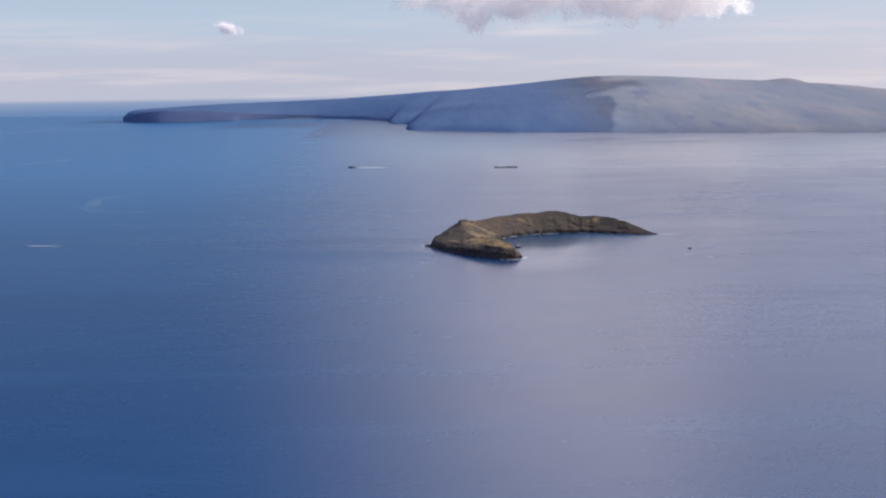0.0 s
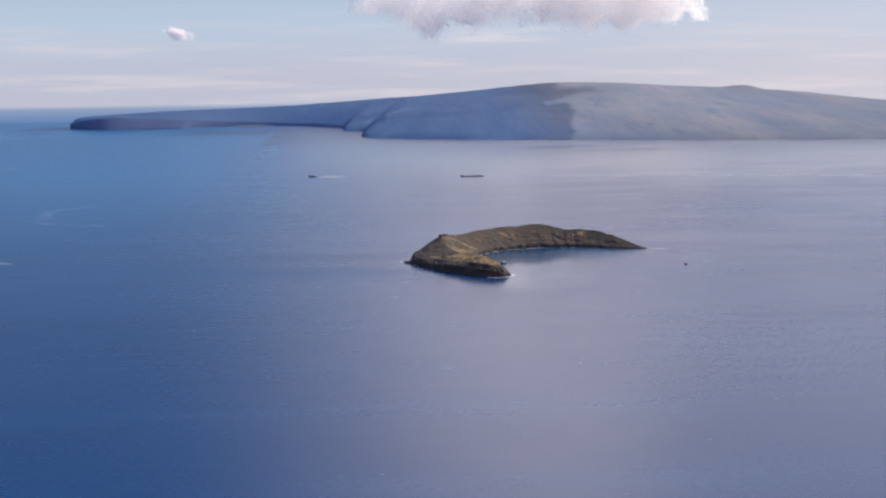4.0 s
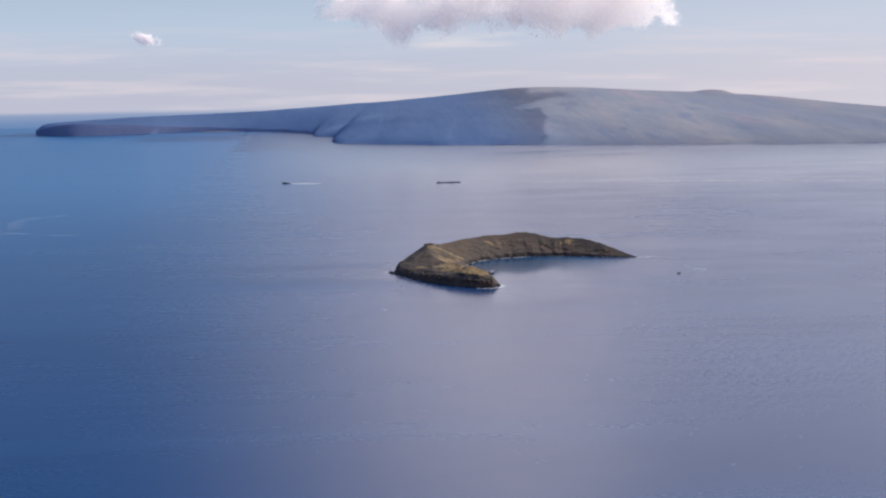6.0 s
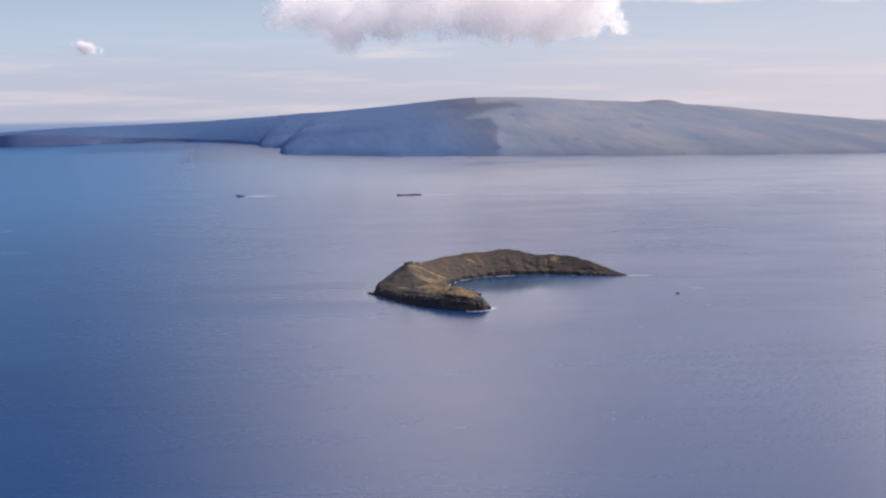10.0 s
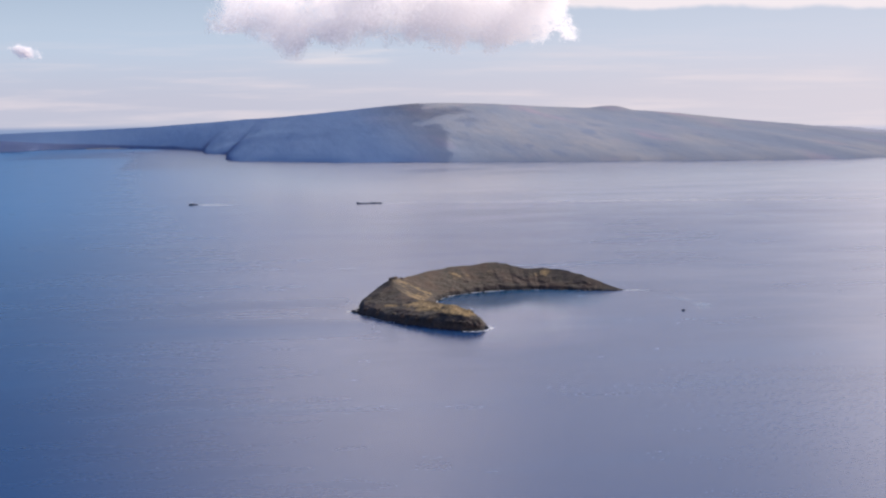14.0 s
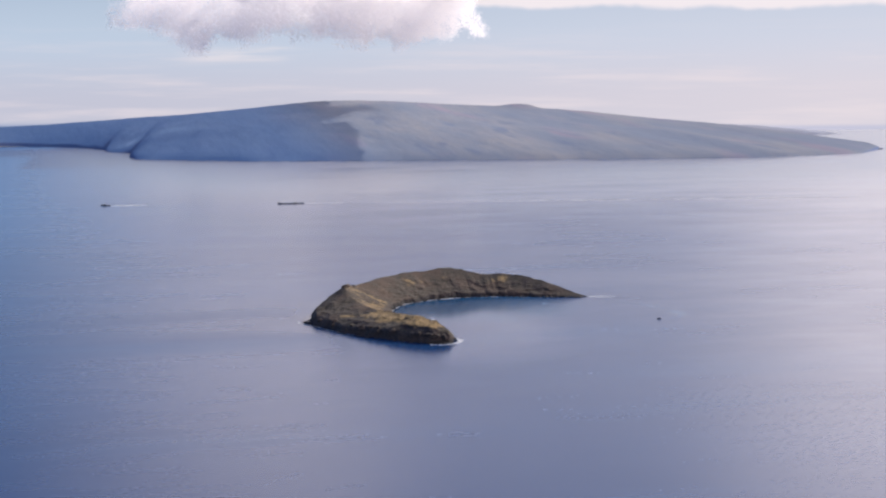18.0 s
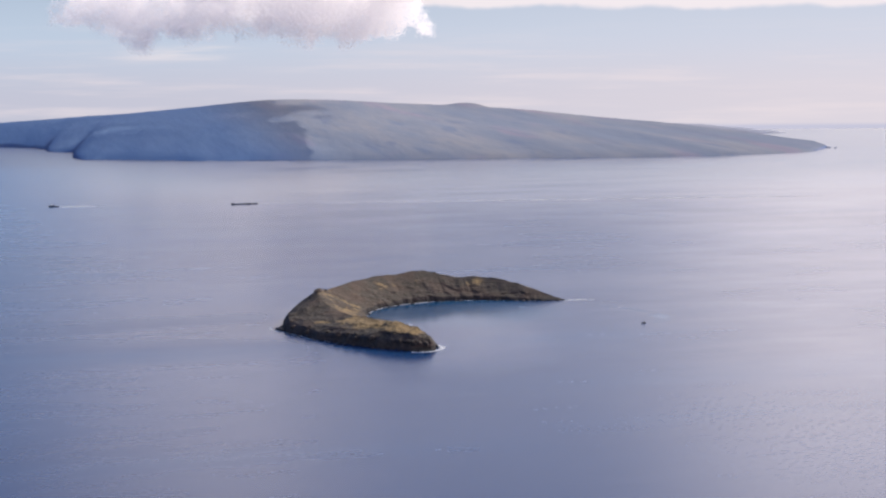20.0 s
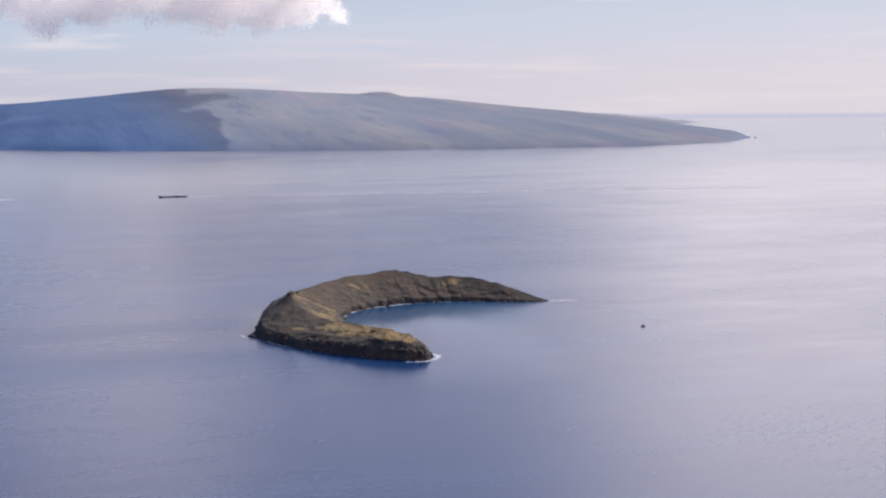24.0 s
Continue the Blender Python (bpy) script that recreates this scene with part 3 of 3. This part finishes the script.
# ---------- the far island ----------
SHORE = [(-883, 4235), (-800, 4090), (-720, 4045), (-585, 4150), (-477, 4280), (-334, 4270), (-214, 4120), (-137, 3880), (-124, 3670), (-76, 3570), (-72, 3180), (10, 3085),
         (131, 2972), (237, 2928), (389, 2880), (535, 2830), (690, 2785), (870, 2735), (1020, 2728), (1150, 2775), (1260, 2855), (1390, 3050)]
CREST = [(-884, 4255, 13), (-862, 4270, 28), (-790, 4300, 34), (-640, 4350, 42), (-458, 4419, 47), (-300, 4410, 53), (-190, 4405, 60), (-110, 4395, 65), (-33, 4367, 71), (12, 4344, 73.5),
         (60, 4320, 76), (140, 4280, 83), (240, 4243, 92), (350, 4213, 103), (450, 4190, 109), (600, 4166, 106), (745, 4147, 97), (870, 4128, 91),
         (1043, 4035, 79), (1190, 3905, 60), (1310, 3600, 41), (1393, 3120, 12)]


def build_far_island():
    island = empty("far_island", 300, 3600)
    tagged(island, "long low dry volcanic island, blue with distance", "island")
    along, half = 420, 60
    shore, crest = spline(SHORE, along), spline(CREST, along)
    verts = []
    for i in range(along):
        s, r = shore[i], crest[i]
        u = i / (along - 1)
        back = r[:2] + np.array((40 if u > 0.85 else 0, 330 * min(1.0, 4 * (1 - u)) + 30))
        for j in range(half + 1):
            v = j / half
            x, y = s + (r[:2] - s) * v
            tall = float(np.interp(u, (0, 0.08, 0.12, 0.18, 0.24, 0.30, 0.44, 0.50, 0.58, 0.70, 1.0), (20, 32, 28, 13, 5, 2, 3, 6, 6, 4.5, 3.0)))
            high = min(r[2] * 0.92, tall + 2.5 * noise.noise(Vector((u * 40, 0, 0))))
            z = high * min(1.0, v / (0.03 if u < 0.16 else 0.05)) ** 0.8 + (r[2] - high) * v ** 0.92
            mid = math.sin(math.pi * v)
            gully = fractal(i * 0.10 + 1.2 * noise.noise(Vector((x * 0.004, y * 0.004, 0))), v * 1.4, 2.0, 4)
            z += (0.8 * gully + 3.0 * fractal(x * 0.004, y * 0.003, 5.0, 4)) * mid * min(1.0, r[2] / 50)
            # a cinder cone on the crest
            lean = (x - 934) / (48 if x < 934 else 30)
            z += 8.5 * math.exp(-abs(lean) ** 3) * v ** 14
            if v > 0.98:
                z += 0.5 * fractal(x * 0.03, 4.0, 1.0, 4)
            push = (6 if u < 0.5 else 14) * fractal(x * 0.012, y * 0.012, 1.0, 4) * (1 - v) ** 6
            y += push
            if j == 0:
                z = -3.0
            verts.append((x - 300, y - 3600, z))
        for j in range(1, 13):
            v = 1 - j / 12
            x, y = back + (r[:2] - back) * v
            lean = (x - 934) / (48 if x < 934 else 30)
            verts.append((x - 300, y - 3600, (r[2] + 8.5 * math.exp(-abs(lean) ** 3) * v ** 3) * v ** 0.8 - (3 if j == 12 else 0)))
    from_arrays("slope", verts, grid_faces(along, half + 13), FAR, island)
    # low headland behind the right-hand end
    hv = []
    for i in range(90):
        u = i / 89
        x, y = 1300 + 660 * u, 4430 + 30 * math.sin(u * 5)
        for j in range(13):
            w = (j / 12 - 0.5) * 2
            high = float(np.interp(x, (1300, 1500, 1670, 1800, 1930, 1960), (44, 38, 30, 20, 7, 1))) * (1 - w * w) + 2.5 * fractal(x * 0.012, w * 2, 3.0, 4) * (1 - w * w)
            hv.append((x - 300, y + 170 * w * (1 - 0.7 * u) - 3600, high - 0.5 if abs(w) < 1 else -3.0))
    from_arrays("headland", hv, grid_faces(90, 13), HAZED, island, "low headland painted pale with haze")
    # rocks off the point
    rng = random.Random(12)
    for x, y, size in ((1384, 3062, 4.2), (1390, 3046, 2.6), (1380, 3030, 3.0), (1386, 3012, 2.0)):
        bm = bmesh.new()
        bmesh.ops.create_icosphere(bm, subdivisions=2, radius=size)
        for v in bm.verts:
            v.co *= 1 + 0.5 * fractal(v.co.x * 0.2 + x, v.co.y * 0.2, v.co.z * 0.2, 3)
            v.co.x *= 1.8
        part("sea_stack", bm, HAZED, island).location = (x - 300, y - 3600, 0)
    # the beach in the bay
    line = spline([(-440, 4272), (-410, 4279), (-380, 4283), (-350, 4284), (-320, 4278)], 40)
    bv = []
    for x, y in line:
        bv += [(x - 300, y - 9 - 3600, -0.5), (x - 300, y - 6 - 3600, 0.6), (x - 300, y + 8 - 3600, 1.4)]
    from_arrays("beach", bv, grid_faces(40, 3), SAND, island, "pale sand strip in the bay")


build_far_island()


# ---------- clouds ----------
def cloud(name, low, high, thick, count, size, seed, label):
    """A cloud of fine flecks in the box from low to high; thick(x, y, z) tells how full of mist a place is, from 0 to 1."""
    rng = np.random.default_rng(seed)
    low, high = np.array(low, float), np.array(high, float)
    middle = (low + high) / 2
    spots = []
    while len(spots) < count:
        x, y, z = rng.uniform(low, high)
        if rng.random() < thick(x, y, z):
            spots.append((x, y, z))
    spots = np.repeat(np.array(spots) - middle, 4, axis=0)
    count *= 4
    spots += rng.normal(size=(count, 3)) * 1.6 * size
    # the flecks lie across the sun's rays, more or less
    facing = np.array(sun_way) + 0.3 * rng.normal(size=(count, 3))
    a = np.cross(facing, rng.normal(size=(count, 3)))
    a /= np.linalg.norm(a, axis=1)[:, None]
    b = np.cross(facing, a)
    b /= np.linalg.norm(b, axis=1)[:, None]
    half = size / 2 * rng.uniform(0.6, 1.4, (count, 1))
    corners = np.stack([spots - half * a, spots - half * b, spots + half * a, spots + half * b], 1).reshape(-1, 3)
    ob = from_arrays(name, corners, np.arange(4 * count).reshape(-1, 4), CLOUD, None, label, False)
    ob.location = middle
    return tagged(ob, category="cloud", kind="stuff")


def lumpy(x, y, z, grain):
    return fractal(x / grain, y / grain, z / grain, 3)


def heaped(x, y, z):
    """The cumulus: a ragged base with hanging lobes, rounded ends and a fuller middle."""
    side = (x + 60) * 3614 / (y - 186) - 60               # the place along the cloud, spread along lines of sight to fit the camera's view
    base = float(np.interp(side, (-40, 20, 60, 95, 135, 180, 230, 310, 390, 480, 550, 650, 720),
                           (296, 262, 238, 216, 262, 244, 264, 256, 260, 241, 238, 260, 276)))
    base = 98 + (base - 98) * (y - 186) / 3614
    depth = 1 - ((y - 3900) / 250) ** 2
    full = min((z - base) / 22, (side + 62) / 60, (736 - side) / 34, 3.5 * depth)
    if full < -1:
        return 0.0
    ragged = 1.0 * lumpy(x, 0.5 * y, z, 85) + 0.3 * lumpy(x + 300, y, z, 30)
    mist = 2.5 * (0.42 * min(full, 1.5) + ragged - 0.05)
    return min(1.0, mist) if mist > 0.25 else 0.0


def deck(x0, x1, y0, y1, z, thick, label):
    """A broad, thin lens of cloud, lumpy above and below, added out of view to shade the far island."""
    cols, rows = 49, 33
    verts, faces = [], []
    for side in (-1, 1):
        base = len(verts)
        for j in range(rows):
            for i in range(cols):
                u, v = 2 * i / (cols - 1) - 1, 2 * j / (rows - 1) - 1
                x, y = (x0 + x1) / 2 + u * (x1 - x0) / 2, (y0 + y1) / 2 + v * (y1 - y0) / 2
                full = max(0.0, (1 - u ** 6) * (1 - v ** 6)) ** 0.5
                lump = 1 + 0.8 * fractal(x / 90, y / 90, 3.0 * side, 3)
                edge = 18 * (1 - full)
                verts.append((u * (x1 - x0) / 2 + edge * noise.noise(Vector((y / 40, 1.0, 0))), v * (y1 - y0) / 2 + edge * noise.noise(Vector((x / 40, 5.0, 0))),
                              side * thick / 2 * full * lump))
        turn = 1 if side > 0 else -1
        faces += [tuple(base + k for k in f[::turn]) for f in grid_faces(rows, cols)]
    ob = from_arrays("unseen_cloud", verts, faces, SHEET, None, label)
    ob.location = ((x0 + x1) / 2, (y0 + y1) / 2, z)
    return tagged(ob, category="cloud", kind="stuff")


def little(x, y, z):
    r = ((x + 536) / 34) ** 2 + ((y - 3900) / 30) ** 2 + ((z - 238 + 0.22 * (x + 536)) / 13) ** 2
    return max(0.0, 0.8 * (1 - r) + 0.8 * lumpy(x, y, z, 16))


cloud("cumulus_cloud", (-130, 3640, 190), (860, 4160, 372), heaped, 62000, 2.0, 5, "large heaped white cloud with a soft grey base over the island")
# four decks above the view, added to cast shade on the island
deck(300, 868, 3080, 3800, 422, 56, "unseen cloud deck above the heaped cloud, added to shade the island's shore")
deck(370, 900, 4130, 4560, 468, 44, "unseen cloud deck behind the heaped cloud, added to shade the foothills")
deck(-330, 650, 4540, 4810, 500, 44, "unseen cloud bank added to shade the hills at the island's far end")
deck(-340, 70, 4350, 4560, 490, 36, "unseen cloud added to shade the island's low point")
cloud("small_cloud", (-590, 3860, 215), (-485, 3940, 262), little, 1500, 1.5, 8, "small lone white puff of cloud")


# ---------- vessels ----------
def build_barge():
    ship = empty("cargo_barge", 74, 1760, 0, 0)
    tagged(ship, "dark loaded cargo barge under way on the sea", "barge")
    ship.scale = (1.0, 1.0, 0.56)
    part("hull", hull(26, 6.0, 2.3, 1.2, bow=0.10, stern=0.95, sheer=0.9), HULL, ship)
    part("deck", box(24.6, 5.4, 0.16, 0.3, 0, 1.04, 0.04), DECK, ship)
    part("forecastle", box(2.4, 4.2, 1.4, -11.4, 0, 1.15, 0.15, 0.9), HULL, ship)
    part("wheelhouse", box(4.0, 4.0, 1.2, 4.0, 0, 1.18, 0.12, 0.9), DECK, ship)
    part("bridge", box(1.8, 3.2, 0.8, 4.1, 0, 2.36, 0.1, 0.9), WHITE, ship)
    part("mast", tube(0.12, 0.06, 1.6, 4.1, 0, 3.1), STEEL, ship)
    part("stern_house", box(2.0, 4.2, 0.7, 11.2, 0, 1.15, 0.12), HULL, ship)
    rng = random.Random(3)
    for k in range(8):
        for row in (-1.3, 1.3):
            if 2.0 < -8.6 + k * 2.45 < 6.2:
                continue
            tall, paint = (rng.choice((0.7, 1.0)), CRATES[2]) if k < 4 else (0.3, CRATES[rng.randrange(3)])
            part("container", box(2.2, 2.2, tall, -8.6 + k * 2.45, row, 1.2, 0.03), paint, ship)


def build_tug():
    ship = empty("tugboat", -106, 1791, 0, 0)
    tagged(ship, "dark tugboat steaming ahead with a short white wake", "tugboat")
    ship.scale = (1.0, 1.0, 0.8)
    part("hull", hull(9.4, 3.2, 2.0, 1.0, bow=0.45, stern=0.8, sheer=1.0), HULL, ship)
    part("deck", box(7.6, 2.5, 0.12, 0.7, 0, 0.96, 0.03), DECK, ship)
    part("deckhouse", box(3.4, 2.1, 1.0, -1.2, 0, 1.05, 0.1, 0.94), DECK, ship)
    house = part("wheelhouse", box(1.7, 1.7, 0.9, -1.5, 0, 2.05, 0.08, 0.92), WHITE, ship)
    part("window", box(0.06, 1.3, 0.36, -2.36, 0, 2.4, 0.01), GLASS, house)
    part("funnel", tube(0.36, 0.3, 1.2, 0.6, 0, 1.9), RUST, ship)
    part("mast", tube(0.08, 0.04, 1.6, -1.3, 0, 2.9), STEEL, ship)
    part("winch", tube(0.4, 0.4, 0.7, 2.2, 0, 1.0), STEEL, ship)
    for k in range(4):
        part("fender", tube(0.22, 0.22, 0.5, -1.6 + k * 1.5, -1.62, 0.3, 10), RUBBER, ship)


def build_launch(name, x, y, turn, length, label, paint, mast=False):
    boat = empty(name, x, y, 0, turn)
    tagged(boat, label, "boat", group="small boats round the islet")
    w = length * 0.3
    part("hull", hull(length, w, length * 0.22, length * 0.08, bow=0.5, stern=0.95, sheer=length * 0.06), HULL, boat)
    part("deck", box(length * 0.72, w * 0.8, length * 0.02, length * 0.1, 0, length * 0.14, 0.01), DECK, boat)
    cabin = part("cabin", box(length * 0.34, w * 0.7, length * 0.14, 0, 0, length * 0.15, 0.03, 0.88), paint, boat)
    part("windscreen", box(length * 0.02, w * 0.5, length * 0.08, -length * 0.165, 0, length * 0.18, 0.005), GLASS, cabin)
    part("canopy", box(length * 0.3, w * 0.75, length * 0.02, length * 0.22, 0, length * 0.33, 0.01), paint, boat)
    for sx in (0.10, 0.34):
        for sy in (-0.3, 0.3):
            part("post", tube(0.03, 0.03, length * 0.18, length * sx, w * sy, length * 0.155, 8), STEEL, boat)
    if mast:
        part("mast", tube(0.07, 0.04, length * 0.36, length * 0.05, 0, length * 0.28, 8), WHITE, boat)
    return boat


build_barge()
build_tug()
build_launch("tour_boat", 145.6, 893, 20, 2.2, "small dark boat drifting off the islet's tip", DECK)
build_launch("moored_boat", 45.2, 911, -20, 3.8, "boat with a dark hull and white cabin moored in the cove", WHITE, True)
build_launch("speedboat", -262.5, 952, -8, 1.7, "small fast boat drawing a long white wake", WHITE)


# ---------- foam and wakes ----------
def ribbon(name, points, widths, mat, label, category, steps=60, lift=0.05, wander=0.0):
    line, wide = spline(points, steps), spline([(w,) for w in widths], steps)[:, 0]
    vs = []
    for i, (x, y) in enumerate(line):
        a, b = line[max(i - 1, 0)], line[min(i + 1, steps - 1)]
        side = np.array((-(b - a)[1], (b - a)[0])) / (np.linalg.norm(b - a) + 1e-9)
        shift = wander * noise.noise(Vector((i * 0.4, x * 0.01, 0)))
        w = wide[i] * (1 + 0.6 * noise.noise(Vector((i * 0.7, 5.0, x * 0.02))))
        for k in (-1, -0.33, 0.33, 1):
            p = np.array((x, y)) + side * (k * w / 2 + shift)
            vs.append((p[0], p[1], lift))
    ob = from_arrays(name, vs, grid_faces(steps, 4), mat)
    return tagged(ob, label, category, kind="stuff")


ribbon("surf", [(45.8, 862), (46.5, 857), (44.5, 851.5), (39, 847), (32, 848)], [1.0, 2.2, 2.0, 1.6, 0.7], FOAM, "white breaking surf round the islet's near tip", "surf", wander=0.5)
ribbon("surf", [(33, 938), (34.5, 953), (40, 966), (46, 975.5), (57, 984.5), (70, 990)], [0.5, 1.8, 1.0, 1.2, 1.7, 1.7], FOAM, "thin line of surf along the cove", "surf", 120, wander=0.5)
ribbon("surf", [(70, 990), (82, 992), (96, 990.2), (110, 985)], [1.7, 1.0, 0.6, 0.5], FOAM, "thin line of surf along the cove", "surf", 90, wander=0.4)
ribbon("surf", [(137.5, 977.8), (143, 977), (152, 974)], [1.4, 3.0, 0.8], FOAM, "white water over the reef off the far tip", "surf", wander=0.4)
ribbon("surf", [(-12.5, 929), (-11.5, 922), (-7, 912), (0, 893), (6, 882)], [0.5, 1.8, 1.0, 0.5, 0.3], FOAM, "thin surf along the outer cliff", "surf", 90, wander=0.4)
ribbon("wake", [(-261.5, 952), (-256, 951.3), (-240, 949.5)], [1.6, 3.6, 1.6], FOAM, "white wake behind the speedboat", "wake")
ribbon("wake", [(-101, 1791), (-90, 1789), (-66, 1783)], [5, 13, 6], FOAM, "white wake behind the tugboat", "wake")
ribbon("wake", [(87, 1760), (98, 1758), (125, 1754)], [5, 13, 5], THIN, "thin wake behind the barge", "wake")
ribbon("wake", [(150, 1748), (230, 1736), (350, 1712), (480, 1688), (640, 1660)], [6, 16, 22, 18, 10], THIN, "long fading wake line across the channel", "wake", 160, wander=4)
ribbon("slick", [(-1060, 3640), (-919, 3595), (-780, 3580)], [50, 60, 30], SLICK, "pale smooth slick on the open sea", "slick", wander=20)
ribbon("slick", [(-1010, 3230), (-859, 3405), (-690, 3480)], [50, 70, 30], SLICK, "pale smooth slick on the open sea", "slick", wander=20)
ribbon("slick", [(-575, 1970), (-529, 1980), (-505, 2100)], [14, 18, 12], SLICK, "thin pale current line on the sea", "slick", wander=8)
ribbon("slick", [(-320, 1250), (-292, 1262), (-303, 1340), (-272, 1392)], [6, 12, 9, 5], SLICK, "curled pale slick on the sea", "slick", wander=6)
ribbon("slick", [(-292, 1228), (-256, 1203), (-210, 1184)], [5, 8, 4], SLICK, "thin pale current line on the sea", "slick", wander=5)
ribbon("slick", [(355, 1520), (378, 1490), (400, 1462)], [10, 16, 8], SLICK, "short pale slick on the sea", "slick", wander=5)
ribbon("slick", [(142, 966), (150, 951), (157, 938), (161, 918), (157, 899), (148, 889)], [1, 3, 5, 7, 6, 3], SLICK, "pale ruffled water over the shoal", "slick", wander=2)
